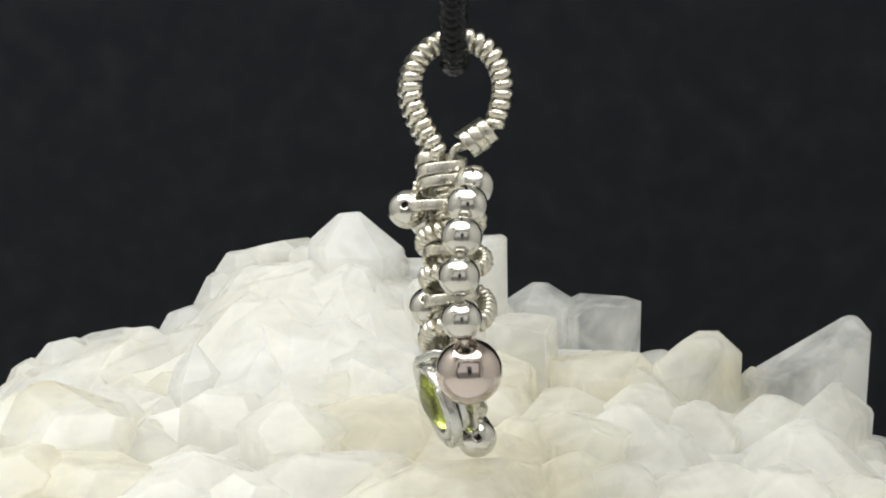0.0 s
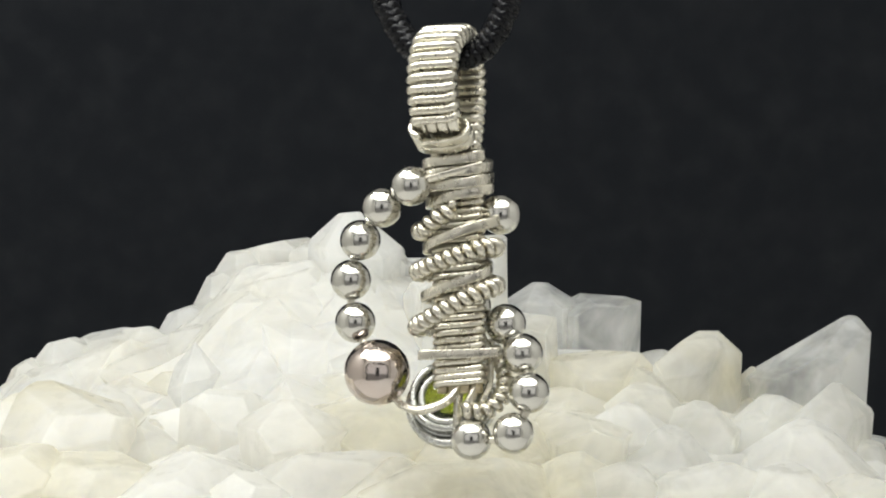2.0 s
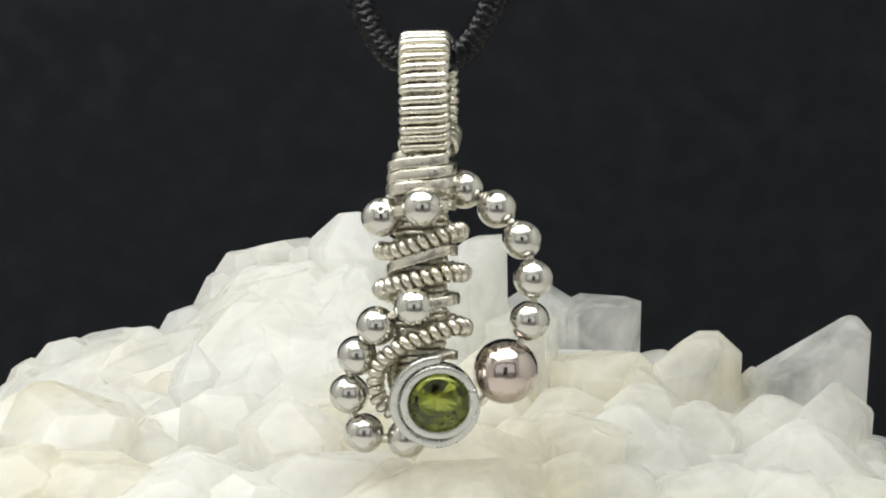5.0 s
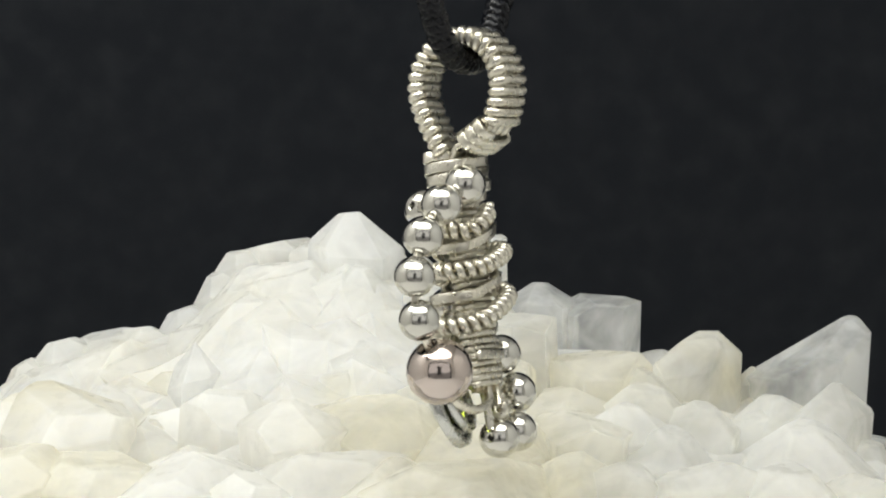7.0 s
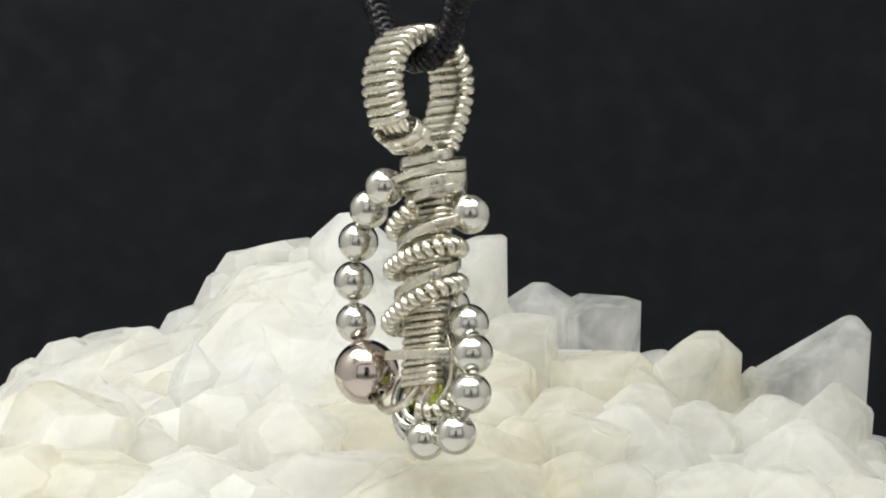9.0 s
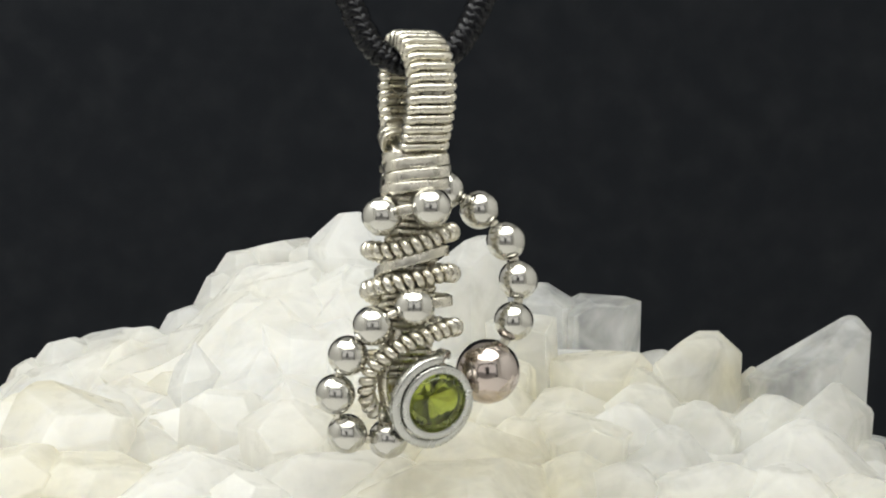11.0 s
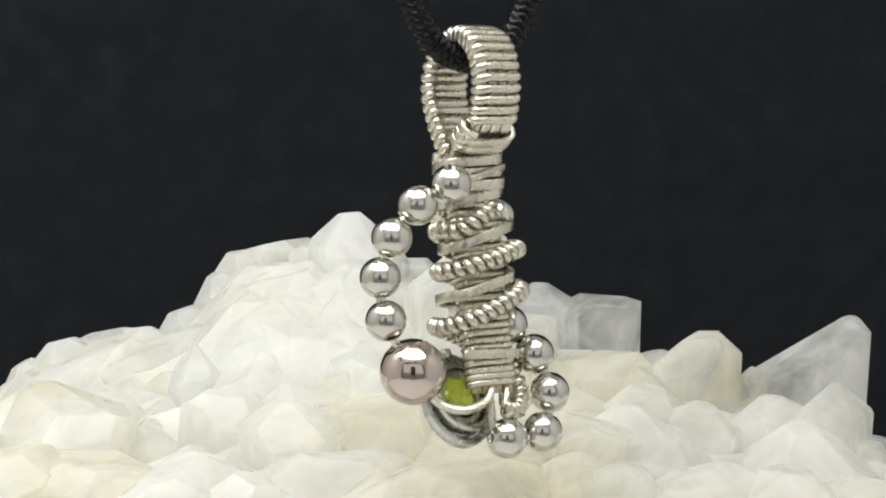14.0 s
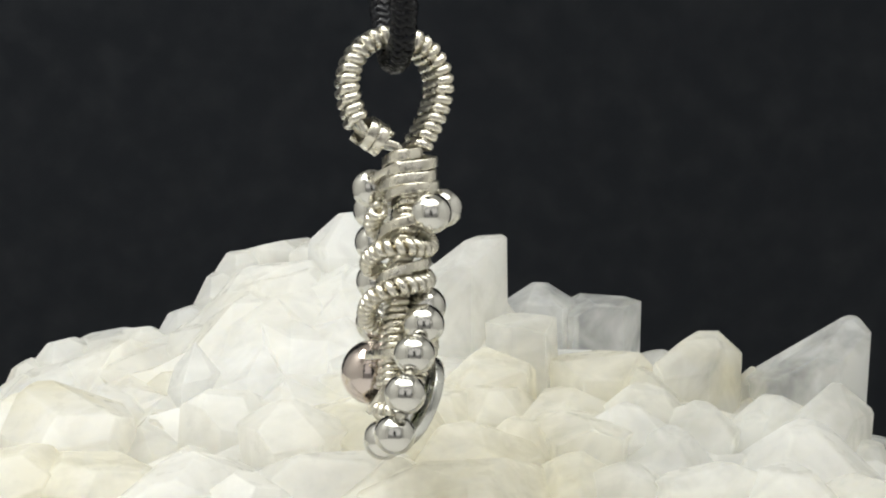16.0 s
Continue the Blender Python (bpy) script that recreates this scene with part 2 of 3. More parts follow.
def point(x, y, z, w, h, lean, nod, turn, flat, steep, skew, mat):
    """A point of the cluster: its tip in millimetres from the lens axis (y from the pendant's axis), leaning to the right and nodding to the viewer."""
    global made
    made += 1
    me = crystal_mesh("quartz_crystal", w * MM, h * MM, 100 + made, flat, steep, skew, 0.5 if y > 43 else 0.85)
    ob = part("quartz_crystal", me, mat, cluster, LABELS[mat.name])
    ob.matrix_basis = Matrix.Translation(Vector((x * MM, y * MM, z * MM + LEVEL)) - cluster.location) @ pose(0, 0, 0, nod, lean, 0) @ pose(0, 0, 0, 0, 0, turn)


# the points: x, y, z of the tip, width, height, lean, nod, turn, broken tip, slope, skew
point(-39.1, 44, -12.0, 7.2, 16, -20, 6, 10, 0.35, 40, 0.0, MILKY)
point(-35.8, 45, -9.6, 6.3, 16, -26, 4, 5, 0.3, 45, 0.0, MILKY)
point(-32.8, 46, -7.7, 5.8, 18, -14, 4, 20, 0.4, 40, 0.0, MILKY)
point(-29.1, 48, -7.0, 7.3, 18, -6, 4, 8, 0.55, 35, 0.0, MILKY)
point(-26.0, 48, -6.6, 5.8, 18, -12, 0, 25, 0.4, 40, 0.0, MILKY)
point(-22.9, 49, -5.2, 6.3, 18, -18, 0, 10, 0.35, 45, 0.0, MILKY)
point(-19.5, 50, -1.9, 6.4, 20, -20, 2, 15, 0.35, 50, 0.0, MILKY)
point(-17.4, 51, 0.0, 6.4, 22, -12, 2, 20, 0.4, 45, 0.0, MILKY)
point(-14.2, 52, 0.8, 8.4, 22, -4, 2, 5, 0.6, 35, 0.0, MILKY)
point(-10.7, 49, 0.8, 5.9, 22, 0, 2, 30, 0.5, 40, 0.0, MILKY)
point(-7.8, 46, 3.2, 8.7, 24, 0, 4, 0, 0.2, 46, -0.1, MILKY)
point(-5.1, 48, 0.8, 5.6, 20, 6, 0, 15, 0.32, 48, 0, MILKY)
point(-2.1, 50, -0.7, 3.9, 20, 6, 0, 10, 0.5, 40, 0.0, MILKY)
point(3.7, 37, 1.2, 8.9, 28, 0, 3, 0, 0.3, 32, 0.72, PALE)
point(8.3, 46, -2.8, 6.3, 22, 0, 4, 0, 0.15, 38, 0.0, CLEAR)
point(14.3, 47, -3.9, 8.0, 22, 2, 2, 0, 0.62, 32, 0.3, CLEAR)
point(6.5, 33, -5.3, 5.8, 28, -2, 4, 12, 0.6, 22, 0, PALE)
point(22.0, 38, -6.8, 9.0, 26, 2, 5, 0, 0.24, 40, 0.4, PALE)
point(17.7, 46, -8.7, 3.9, 16, -10, 0, 0, 0.4, 40, 0, PALE)
point(26.0, 41, -9.9, 3.3, 16, 0, 2, 0, 0.1, 42, 0.1, PALE)
point(34.1, 41, -5.6, 10.2, 28, 4, 3, 0, 0.14, 38, 0.7, CLEAR)
point(35.9, 36, -15.5, 5.6, 18, 8, 8, 0, 0.4, 40, 0.0, CLEAR)
point(-13.6, 44, -1.9, 13.0, 22, -8, 8, 15, 0.35, 38, 0.0, MILKY)
point(-6.9, 42, -1.4, 7.8, 22, 4, 7, 10, 0.2, 48, 0.0, MILKY)
point(-17.4, 42, -5.0, 13.8, 22, -10, 9, 30, 0.4, 36, 0.0, MILKY)
point(-26.4, 42, -8.2, 12.3, 22, -6, 10, 15, 0.5, 28, 0.0, MILKY)
point(-32.1, 41, -9.5, 8.7, 22, -10, 10, 0, 0.4, 37, 0.0, MILKY)
point(-10.6, 38, -6.1, 8.0, 22, 6, 11, 20, 0.25, 35, 0.0, MILKY)
point(-20.2, 30, -7.6, 4.8, 22, 2, 8, 0, 0.04, 58, 0.0, MILKY)
point(-22.7, 36, -9.8, 10.5, 22, -8, 14, 20, 0.4, 32, 0, CREAM)
point(-14.1, 33, -7.6, 7.6, 22, 16, 13, 10, 0.15, 45, 0.2, MILKY)
point(-26.9, 30, -11.5, 10.5, 22, 10, 13, 25, 0.2, 39, 0.0, MILKY)
point(-33.1, 28, -11.4, 11.3, 22, -14, 15, 10, 0.35, 40, 0.0, MILKY)
point(-29.8, 22, -11.8, 12.0, 22, -4, 21, 0, 0.5, 30, 0.0, MILKY)
point(-16.8, 22, -11.2, 8.0, 22, 4, 16, 15, 0.45, 41, 0.0, MILKY)
point(-23.3, 26, -13.4, 7.6, 22, -10, 17, 10, 0.2, 41, 0, CREAM)
point(-8.4, 28, -10.0, 9.2, 22, -6, 14, 10, 0.2, 48, 0.0, MILKY)
point(-12.4, 14, -11.7, 9.0, 22, -6, 11, 0, 0.15, 36, -0.2, MILKY)
point(-5.5, 18, -11.5, 13.5, 22, 8, 15, 20, 0.3, 32, 0, CREAM)
point(-3.0, 40, -5.6, 11.0, 22, 0, 9, 5, 0.35, 39, 0, CREAM)
point(0.8, 38, -7.5, 10.6, 22, 6, 11, 20, 0.3, 33, 0, CREAM)
point(4.4, 30, -8.2, 8.7, 26, -4, 10, 8, 0.35, 40, 0.2, CREAM)
point(-0.6, 26, -10.9, 14.1, 22, 4, 15, 0, 0.3, 36, 0, CREAM)
point(12.7, 32, -8.4, 9.3, 28, -2, 6, 4, 0.62, 28, 0, CREAM)
point(16.1, 30, -9.6, 6.9, 26, 4, 8, 10, 0.3, 44, -0.2, PALE)
point(11.1, 19, -13.0, 8.8, 18, 0, 8, 0, 0.40, 20, 0, CREAM)
point(14.3, 20, -12.1, 8.3, 20, 4, 10, 12, 0.18, 42, 0.1, MILKY)
point(20.8, 24, -12.2, 11.3, 24, 6, 10, 0, 0.1, 40, 0.35, PALE)
point(18.0, 18, -14.1, 19.5, 22, 8, 10, 10, 0.15, 47, 0.2, PALE)
point(31.7, 27, -10.8, 11.8, 28, 4, 8, 0, 0.06, 46, 0.3, PALE)
point(24.8, 26, -13.2, 18.6, 22, -8, 10, 20, 0.15, 44, 0.0, PALE)
point(29.0, 22, -13.5, 17.5, 22, 6, 10, 0, 0.12, 38, 0.2, MILKY)
point(34.3, 26, -15.5, 11.9, 22, 10, 9, 15, 0.15, 45, 0, PALE)
point(-32.7, 12, -15.6, 8.5, 22, -10, 18, 10, 0.35, 32, 0, CREAM)
point(-25.8, 12, -16.2, 12.2, 22, 6, 18, 25, 0.35, 39, 0, CREAM)
point(-19.6, 10, -15.7, 13.3, 22, -6, 19, 5, 0.4, 31, 0.0, MILKY)
point(-14.2, 6, -17.2, 8.2, 22, 8, 20, 15, 0.35, 40, 0.0, MILKY)
point(-8.3, 8, -15.4, 15.6, 22, -4, 18, 0, 0.3, 34, 0.0, MILKY)
point(-3.6, 6, -15.9, 10.5, 22, 8, 19, 20, 0.3, 43, 0, CREAM)
point(2.0, 14, -13.9, 11.3, 22, -6, 17, 10, 0.3, 37, 0, CREAM)
point(6.5, 18, -13.3, 10.9, 22, 8, 11, 0, 0.21, 47, 0, CREAM)
point(2.8, 4, -16.0, 20.4, 22, 4, 20, 15, 0.24, 32, 0, CREAM)
point(9.2, 8, -15.8, 16.6, 22, -6, 13, 5, 0.21, 33, 0, CREAM)
point(14.4, 8, -16.2, 11.9, 22, 6, 13, 25, 0.21, 40, 0, PALE)
point(20.4, 8, -16.2, 22.4, 22, -4, 13, 10, 0.21, 34, 0.0, PALE)
point(25.9, 8, -16.2, 18.3, 22, 6, 13, 0, 0.21, 41, 0.0, MILKY)
point(31.1, 8, -17.1, 14.4, 22, 0, 13, 20, 0.21, 35, 0, PALE)
point(9.1, 25, -11.3, 13.1, 26, -5, 9, 8, 0.3, 38, 0.15, CREAM)
point(16.6, 26, -10.9, 12.7, 26, 6, 9, 20, 0.22, 42, -0.1, PALE)
point(26.3, 28, -11.8, 11.9, 26, -6, 9, 12, 0.2, 42, 0.1, PALE)
point(3.5, 26, -10.9, 11.8, 26, 5, 10, 5, 0.3, 40, 0, CREAM)

FOOT = ((-38.1, -12.1), (-35.7, -9.7), (-33.7, -8.3), (-31.3, -7.4), (-26.4, -7.1), (-21.3, -5.1), (-20.4, -2.9), (-18.7, -1.0), (-16.2, 0.1), (-11.4, 0.4), (-8.9, 1.5), (-6.0, 0.5), (-3.6, -1.2), (-0.2, -1.4), (4.7, -1.9), (6.2, -6.0), (10.5, -7.7), (15.9, -8.6), (17.8, -9.3), (25.1, -10.7), (27.5, -12.1), (33.8, -13.2), (36.3, -17.0), (38.1, -18.7))


def crest(x, rows):
    """Height of the cluster's back edge over x, in millimetres from the lens axis."""
    xs, zs = [p[0] for p in rows], [p[1] for p in rows]
    return float(np.interp(x, xs, zs))


def build_fill():
    # the crowd of smaller points between and behind the large ones
    rng = random.Random(11)
    for row in range(6):
        y = 43 - row * 6.0
        x = -46.0
        while x < 48:
            w = rng.uniform(7, 12)
            z = crest(x, FOOT) - (3.0 if x < 4 else 5.5) - row / 5.5 * (crest(x, FOOT) + 19) + rng.uniform(-0.8, 0.8)
            if z > -25:
                point(x, y + rng.uniform(-1.5, 1.5), z, w, 14, rng.uniform(-24, 24) + x * 0.2, rng.uniform(12, 36), rng.uniform(0, 60), rng.uniform(0.05, 0.4),
                      rng.uniform(38, 52), rng.uniform(-0.3, 0.3), MILKY if x < 0 and row < 4 else CREAM if x < 14 else PALE)
            x += w * rng.uniform(0.6, 0.9)


build_fill()


def build_base():
    # the massive foot of the cluster, standing on the floor
    rng = random.Random(4)
    nx, ny = 40, 24
    verts, faces = [], []
    for j in range(ny + 1):
        for i in range(nx + 1):
            inner = 0 < i < nx and 0 < j < ny
            x = -52 + 104 * (i + (rng.uniform(-0.4, 0.4) if inner else 0)) / nx
            y = 4 + 58 * (j + (rng.uniform(-0.4, 0.4) if inner else 0)) / ny
            top = crest(x, FOOT) - (1.4 if y > 44 else 0.3 + (46 - y) / 33 * (crest(x, FOOT) + 19)) - max(0, y - 51) * 2.2
            z = top + rng.uniform(-1.3, 1.3) * (y < 44) if inner else -LEVEL * 1000 + 1
            verts.append((x * MM, (y - 40) * MM, z * MM + LEVEL))
    n = len(verts)
    verts += [(v[0], v[1], 0.0) for v in verts]
    at = lambda i, j: j * (nx + 1) + i
    for j in range(ny):
        for i in range(nx):
            q = (at(i, j), at(i + 1, j), at(i + 1, j + 1), at(i, j + 1))
            up = [(q[0], q[1], q[2]), (q[0], q[2], q[3])] if rng.random() < 0.5 else [(q[0], q[1], q[3]), (q[1], q[2], q[3])]
            faces += up + [tuple(v + n for v in q[::-1])]
    rim = [at(i, 0) for i in range(nx)] + [at(nx, j) for j in range(ny)] + [at(i, ny) for i in range(nx, 0, -1)] + [at(0, j) for j in range(ny, 0, -1)]
    faces += [(a, a + n, b + n, b) for a, b in zip(rim, rim[1:] + rim[:1])]
    part("quartz_base", mesh_of("quartz_base", verts, faces, smooth=False), MILKY, cluster)


build_base()


# ---- the pendant ----
pendant = tagged(new("pendant"), "wire-wrapped silver pendant with round beads and a green peridot", "pendant")


def build_bail():
    # the loop, a wide strap of four flat wires side by side, closely bound with round wire
    line = [(14, 28, 170), (4, 28, 190), (-13, 28, 222), (-26, 28, 255), (-31, 28, 285), (-25, 28, 320), (-4, 28, 350), (27, 28, 369),
            (58, 28, 374), (90, 28, 365), (117, 28, 342), (132, 28, 305), (132, 28, 268), (121, 28, 230)]
    line = [(x, y - 12 * max(0.0, (50 - x) / 81), z) for x, y, z in line]
    path = glide(line + [(117, 28, 217)], 6)
    centre = np.array((50, 28, 290))
    hint = path - centre
    part("binding_wire", mesh_of("binding_wire", *wound(path, 11.5, 38, 8.6, 17.6, hint, per=24, flat=6, wander=0.8)), WIRE, pendant)
    tail = line + [(105, 28, 205), (72, 28, 186), (48, 28, 176), (38, 30, 140)]
    full = glide(tail, 6)
    h = full - centre
    for k in range(4):
        q = full + np.array((0, (k - 1.5) * 20.5, 0))
        part("bail_wire", mesh_of("bail_wire", *sweep(q, soft_box(11, 19, 2.5), h)), WIRE, pendant)
    # the flat wire that ties the tail of the loop
    ax0, ax1 = np.array((112, 28, 214.0)), np.array((62, 28, 182.0))
    hint = np.tile(np.array((0.5, 0, -0.85)), (20, 1))
    pts = np.array([ax0 + (ax1 - ax0) * k / 19 for k in range(20)])
    t, o, s = frames_along(pts, hint)
    turns, n = 2.4, 110
    out, hints = [], []
    for i in range(n):
        u = i / (n - 1)
        w = u * turns * 2 * math.pi + 0.5
        c = pts[0] + (pts[-1] - pts[0]) * (0.12 + 0.75 * u)
        d = np.sign(math.cos(w)) * abs(math.cos(w)) ** 0.75 * 23 * o[0] + np.sign(math.sin(w)) * abs(math.sin(w)) ** 0.75 * 51 * s[0]
        out.append(c + d)
        hints.append(d)
    part("tie_wire", mesh_of("tie_wire", *sweep(np.array(out), soft_box(9, 18, 2), np.array(hints))), WIRE, pendant)


def core_at(z):
    return np.array((26 + (130 - z) * 0.115, 32 + (130 - z) * 0.045, z))


def build_core():
    axis = np.array([core_at(z) for z in np.linspace(150, -255, 60)])
    hint = np.tile(np.array((1.0, 0, 0)), (60, 1))
    for k in range(4):
        part("core_wire", mesh_of("core_wire", *sweep(axis + np.array((0, (k - 1.5) * 21, 0)), soft_box(14, 19, 3), hint)), TARNISH, pendant)
    part("core_binding", mesh_of("core_binding", *wound(axis[:58], 13, 43, 6.2, 12.6, hint[:58], per=20, flat=5, wander=1.0)), WIRE, pendant)


def build_coil():
    way = [(88, 66, -284), (72, 98, -286), (46, 120, -258), (26, 116, -215), (6, 90, -186), (-4, 50, -164), (0, 6, -148), (16, -30, -138),
           (52, -38, -139), (92, -10, -130), (104, 40, -106), (94, 90, -82), (58, 112, -70), (15, 90, -64), (-2, 40, -54), (6, -12, -43),
           (46, -36, -42), (86, -10, -36), (98, 40, -20), (85, 90, -4), (50, 110, 0), (10, 85, -2), (-8, 40, 8), (0, -12, 26),
           (36, -34, 32), (76, -15, 30), (88, 15, 50), (80, 48, 68)]
    path = glide(way, 3)
    coil = part("coiled_wire", mesh_of("coiled_wire", *wound(path, 9.5, 9.5, 8.0, 17.2, per=14)), WIRE, pendant)
    band([(60, 80, -225), (76, 76, -255), (88, 66, -280)], "coil_end", 14, 9)
    part("coil_core", mesh_of("coil_core", *sweep(path, ring(4, 8))), TARNISH, coil)


def band(points, name="wrap_wire", tall=18, deep=10, label=""):
    path = glide(points, 4)
    hint = np.array([p - core_at(p[2]) for p in path]) * np.array((1, 0.6, 0))
    return part(name, mesh_of(name, *sweep(path, soft_box(deep, tall, 2.2), hint)), WIRE, pendant, label)


def helix(z0, z1, turns, start, a, b, n=16):
    """A loop round the body from height z0 to z1; start: degrees from the back, towards +y."""
    out = []
    m = int(turns * n)
    for i in range(m + 1):
        u = i / m
        w = math.radians(start) + u * turns * 2 * math.pi
        z = z0 + (z1 - z0) * u
        c = core_at(z)
        e = 0.62
        k = min(1, 0.45 + 0.3 * min(i, m - i))
        out.append((c[0] + k * a * np.sign(math.cos(w)) * abs(math.cos(w)) ** e, c[1] + k * b * np.sign(math.sin(w)) * abs(math.sin(w)) ** e, z))
    return out


def build_wraps():
    band(helix(98, 168, 1.6, -100, 42, 56), tall=19)
    band(helix(98, 166, 1.55, 80, 41, 55), tall=19)
    # the wire that carries the beads, over the body
    band([(-2, 60, -100), (-6, 20, -97), (4, -20, -92), (45, -27, -87), (78, -8, -82), (84, 40, -66), (76, 88, -50), (45, 96, -38),
          (8, 78, -28), (-6, 40, -18), (2, -10, -3), (40, -24, -2), (72, -5, 6), (80, 40, 22), (66, 88, 38), (40, 106, 46), (-1, 101, 59)])
    band([(30, 66, -140), (32, 86, -185), (40, 92, -235), (60, 82, -275)], "spacer_wire", 20, 9)
    band([(-4, 98, 61), (-28, 60, 68), (-38, 20, 73), (-26, -10, 76), (10, -24, 78), (46, -16, 80), (62, 24, 88), (58, 70, 98), (26, 92, 104), (-14, 70, 108), (-22, 20, 112)])
    band([(95, -18, -188), (93, 12, -187), (88, 50, -186), (78, 92, -185), (60, 118, -184)], tall=17)


BEADS = dict(A1=(82, -35, 110), A2=(70, -96, 74), A3=(60, -142, 17), A4=(55, -163, -53), A5=(58, -154, -128), big=(70, -108, -217),
             B1=(16, 115, -135), B2=(40, 155, -187), B3=(60, 174, -255), B4=(75, 150, -325), B5=(82, 74, -335), C2=(-1, 101, 59), C1=(-36, 20, 73), D1=(0, 43, -102))


def build_beads():
    side_a = [(50, 88, 146), (80, 25, 128)] + [BEADS[k] for k in ("A1", "A2", "A3", "A4", "A5", "big")] + [(75, -71, -263), (84, -46, -279), (92, -15, -284), (88, 28, -270), (74, 46, -245), (58, 48, -210)]
    side_b = [(4, -20, -92), BEADS["D1"]] + [BEADS[k] for k in ("B1", "B2", "B3", "B4", "B5")] + [(80, 50, -322), (74, 46, -280), (60, 46, -225)]
    for way in (side_a, side_b):
        path = glide(way, 5)
        part("bead_wire", mesh_of("bead_wire", *sweep(path, soft_box(13, 13, 2.5))), WIRE, pendant)
    side_c = [(40, 104, 48), BEADS["C2"], BEADS["C1"], (-20, -20, 78)]
    for way in (side_a[1:8], side_b[1:8], side_c):
        for i, p in enumerate(way):
            if p not in BEADS.values() or (p == BEADS["C1"] and way is not side_c):
                continue
            a, b = np.array(way[max(0, i - 1)]), np.array(way[min(len(way) - 1, i + 1)])
            big = p == BEADS["big"]
            d = np.array((-5, -38, 46)) if big else b - a
            d = np.array((39, 7, -13)) if p == BEADS["C2"] else d
            me = sphere_mesh("rose_bead" if big else "silver_bead", 58.5 if big else 36, d, 17 if big else 3 if p == BEADS["C2"] else 7)
            ob = part("rose_bead" if big else "silver_bead", me, ROSE if big else SILVER, pendant, "large polished rose copper bead" if big else "")
            ob.location = Vector(p) * U


STONE = np.array((12.0, 3.0, -270.0))
FACE = np.array((-0.90, -0.25, -0.36))


def build_stone():
    n = unit(FACE)
    up = unit(np.array((0, 0, 1.0)) - n * n[2])
    right = np.cross(up, n)
    # the bezel: a spiral of square wire round the stone
    pts, hints = [], []
    for i in range(150):
        u = i / 149
        w = math.radians(95 + 1.8 * 360 * (1 - u))
        d = math.cos(w) * right + math.sin(w) * up
        pts.append(STONE + d * (62 + 17.5 * min(1, max(0, (1.8 * u - 1.0) / 0.3))) - n * (-1 + 6 * u))
        hints.append(d)
    last = pts[-1]
    for k in range(1, 9):
        pts.append(last + (np.array((30, -20, -186)) - last) * k / 8 + np.array((0, 0, 5)) * math.sin(math.pi * k / 8))
        hints.append(hints[149])
    bezel = part("bezel", mesh_of("bezel", *sweep(np.array(pts), soft_box(15.5, 20, 3.5), np.array(hints))), BEZEL, pendant, "flat spiral of silver wire round the stone")
    # the turns of wire behind the stone, which hold it from the back
    for radius, depth, wide in ((60, 25, 12), (45, 17, 13)):
        line = [STONE + (math.cos(w) * right + math.sin(w) * up) * radius - n * depth for w in np.linspace(0, 2 * math.pi, 60, endpoint=False)]
        out = [p - STONE + n * depth for p in line]
        part("back_ring", mesh_of("back_ring", *sweep(np.array(line), soft_box(wide, 15, 3), np.array(out), closed=True)), BEZEL, bezel)
    # the stone: round, with a table, crown facets, girdle and pavilion
    verts, faces = [], []
    rows = [(math.sin(a), 3 + 25 * math.cos(a), 0) for a in (0.12, 0.35, 0.6, 0.85, 1.1, 1.35)] + [(1.0, 3, 0), (1.0, -2, 0), (0.55, -18, 0.5)]
    k = 16
    for r, h, ph in rows:
        for j in range(k):
            w = 2 * math.pi * (j + ph) / k
            verts.append((STONE + 54 * r * (math.cos(w) * right + math.sin(w) * up) + n * (h - 3)) * U)
    verts.append((STONE - n * 34) * U)
    faces.append(tuple(range(k)))
    for i in range(len(rows) - 1):
        for j in range(k):
            a, b, c, d = i * k + j, i * k + (j + 1) % k, (i + 1) * k + j, (i + 1) * k + (j + 1) % k
            if rows[i][2] == rows[i + 1][2]:
                faces.append((a, c, d, b))
            elif rows[i][2] < rows[i + 1][2]:
                faces += [(a, c, b), (b, c, d)]
            else:
                faces += [(a, d, b), (a, c, d)]
    faces += [((len(rows) - 1) * k + (j + 1) % k, (len(rows) - 1) * k + j, len(rows) * k) for j in range(k)]
    me = mesh_of("peridot", verts, faces, smooth=False)
    bm = bmesh.new()
    bm.from_mesh(me)
    bmesh.ops.recalc_face_normals(bm, faces=bm.faces)
    for f in bm.faces:
        f.smooth = f.normal.dot(Vector(n)) > -0.1
    bm.to_mesh(me)
    bm.free()
    part("peridot", me, PERIDOT, bezel, "faceted round yellow-green peridot")


build_bail()
build_core()
build_coil()
build_wraps()
build_beads()
build_stone()

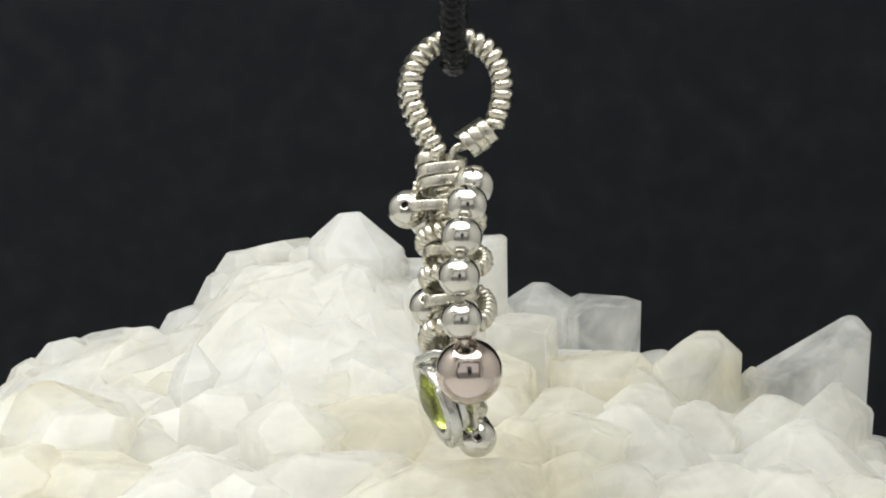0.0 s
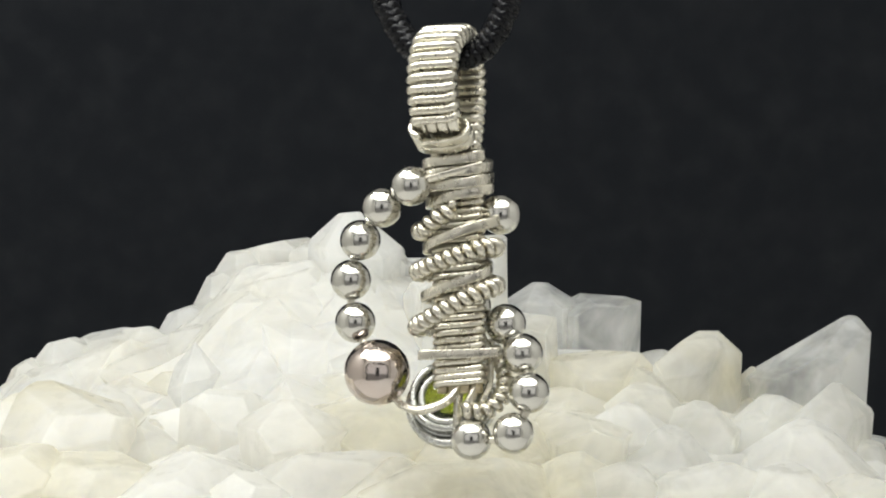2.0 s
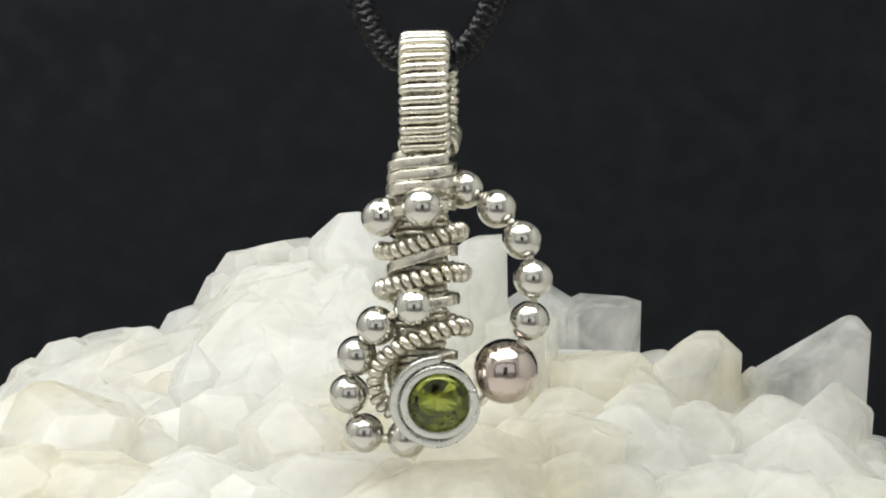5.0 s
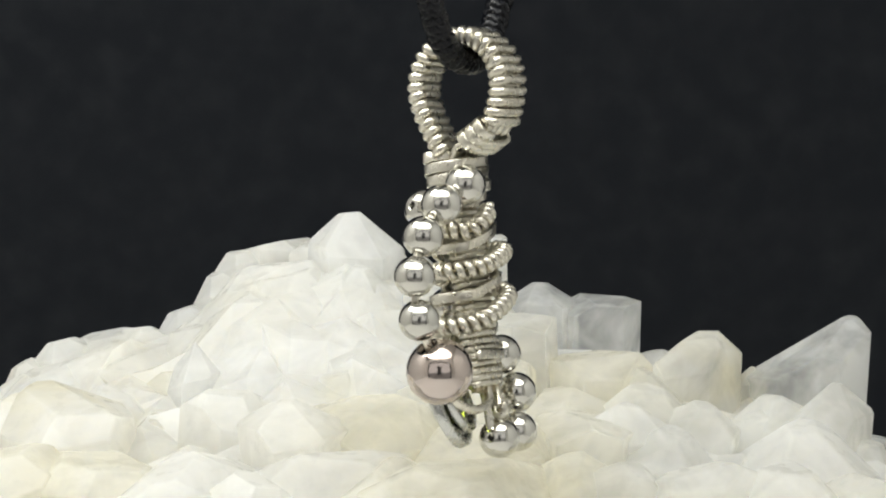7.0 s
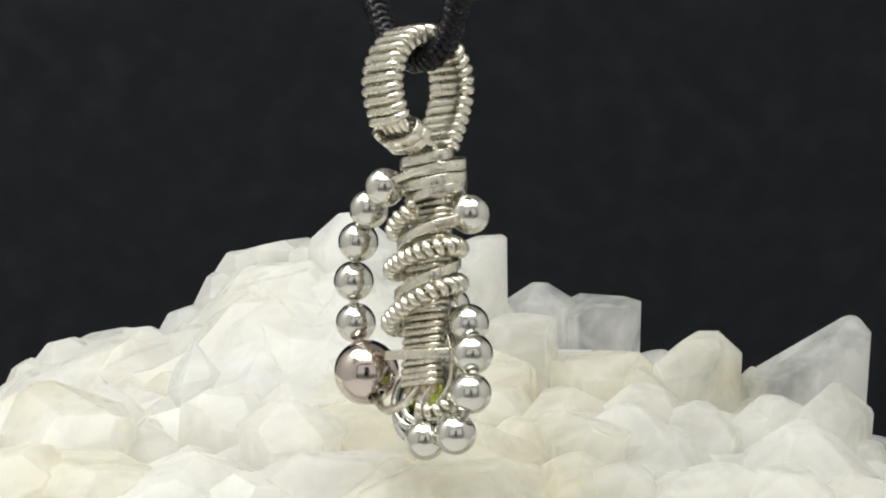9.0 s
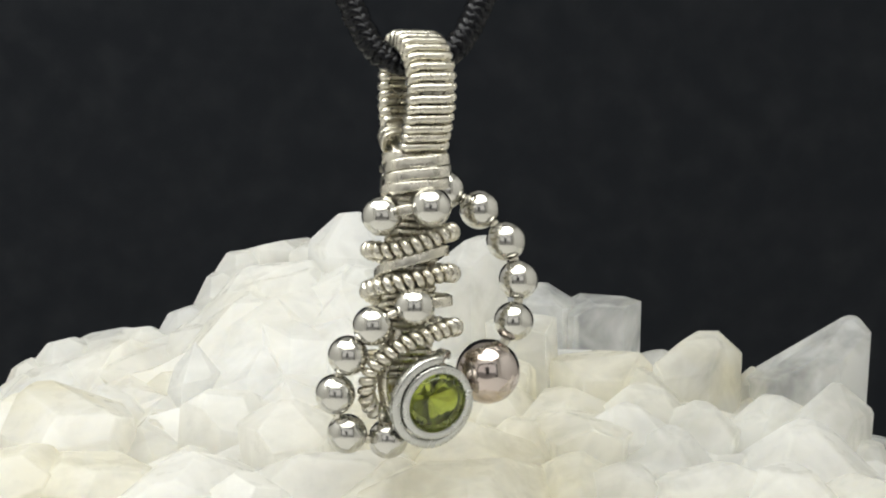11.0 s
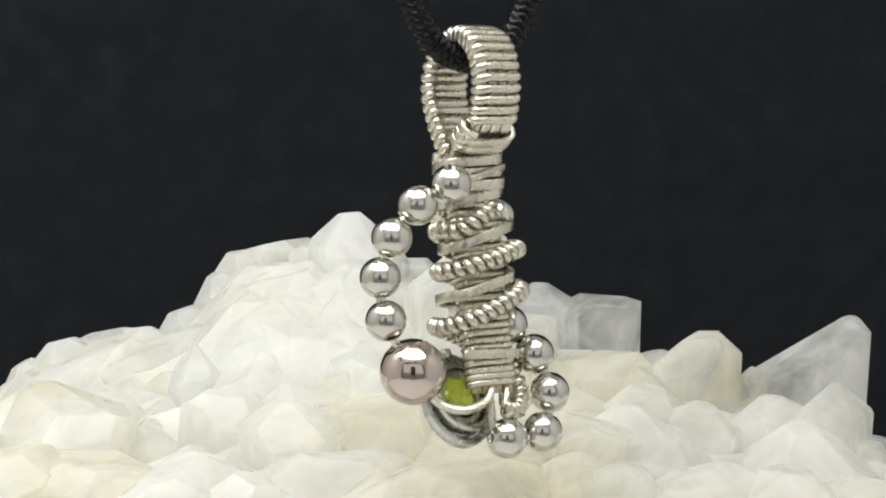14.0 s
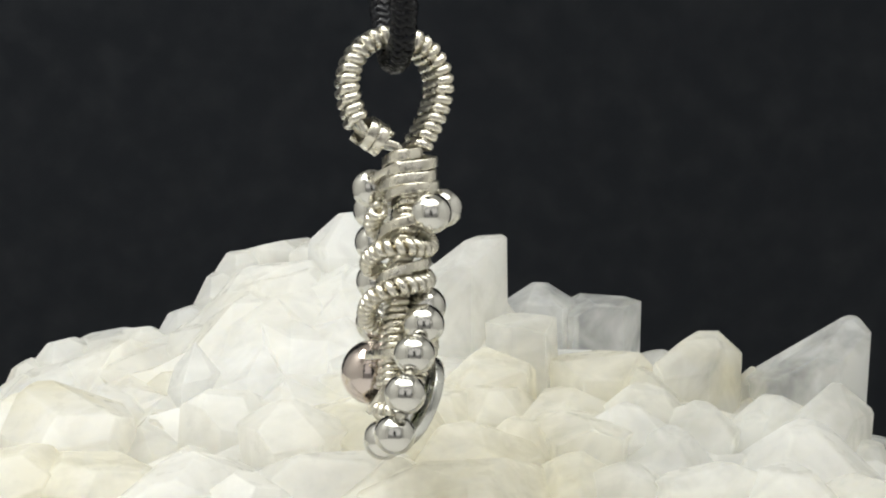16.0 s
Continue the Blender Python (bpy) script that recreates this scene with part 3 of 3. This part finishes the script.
# ---- the cord ----
cord = tagged(new("cord"), "black waxed braided cord threaded through the pendant's loop", "cord")


def build_cord():
    way = [(50, 10, 3810), (50, -190, 1500), (50, -190, 800), (50, -150, 540), (49, -100, 450), (48, -76, 400), (48, -45, 357), (48, -10, 338), (48, 28, 332), (48, 66, 338), (48, 98, 357),
           (48, 126, 400), (50, 146, 450), (52, 190, 540), (54, 240, 800), (54, 240, 1500), (54, 30, 3810)]
    path = glide(way, 6)
    t, o, s = frames_along(path)
    run = np.r_[0, np.cumsum(np.linalg.norm(np.diff(path, axis=0), axis=1))]
    k = 12
    # twelve strands, six to the left and six to the right, passing over and under
    for i in range(k):
        sense = 1 if i % 2 else -1
        w = sense * run / 85 * 2 * math.pi + (i // 2) * math.pi / 3 + (math.pi / 6 if i % 2 else 0)
        r = 19 + 2.6 * np.cos(w * 6 + (math.pi if i % 2 else 0))
        line = path + (np.cos(w) * r)[:, None] * o + (np.sin(w) * r)[:, None] * s
        out = line - path
        part("strand", mesh_of("strand", *sweep(line, [(a * 0.55, b) for a, b in ring(8.2, 6)], out)), CORD, cord)
    part("cord_core", mesh_of("cord_core", *sweep(path, ring(17.5, 10))), CORD, cord)


build_cord()


# ---- what turns ----
def turning(t):
    """The pose of pendant and cord: one turn in 6.457 s, with the slight sway of the cord."""
    w = 0.97314
    a = -w * t
    for k, (c, s) in enumerate(((-0.00867, 0.00409), (0.01662, -0.00935), (-0.01754, -0.01048)), 1):
        a += c * math.cos(k * w * t) + s * math.sin(k * w * t)
    x = -15.36
    for k, (c, s) in enumerate(((5.3, 11.75), (-18.33, 1.18), (2.55, 0.86)), 1):
        x += c * math.cos(k * w * t) + s * math.sin(k * w * t)
    return pose(x * U, 0, LEVEL, 0, -math.degrees(0.0096), 0) @ pose(0, 0, 0, math.degrees(-0.032), 0, 0) @ pose(0, 0, 0, 0, 0, math.degrees(a))


def motions():
    rows = [(k * 0.2, turning(k * 0.2)) for k in range(81)]
    walk(pendant, rows)
    walk(cord, rows)


motions()
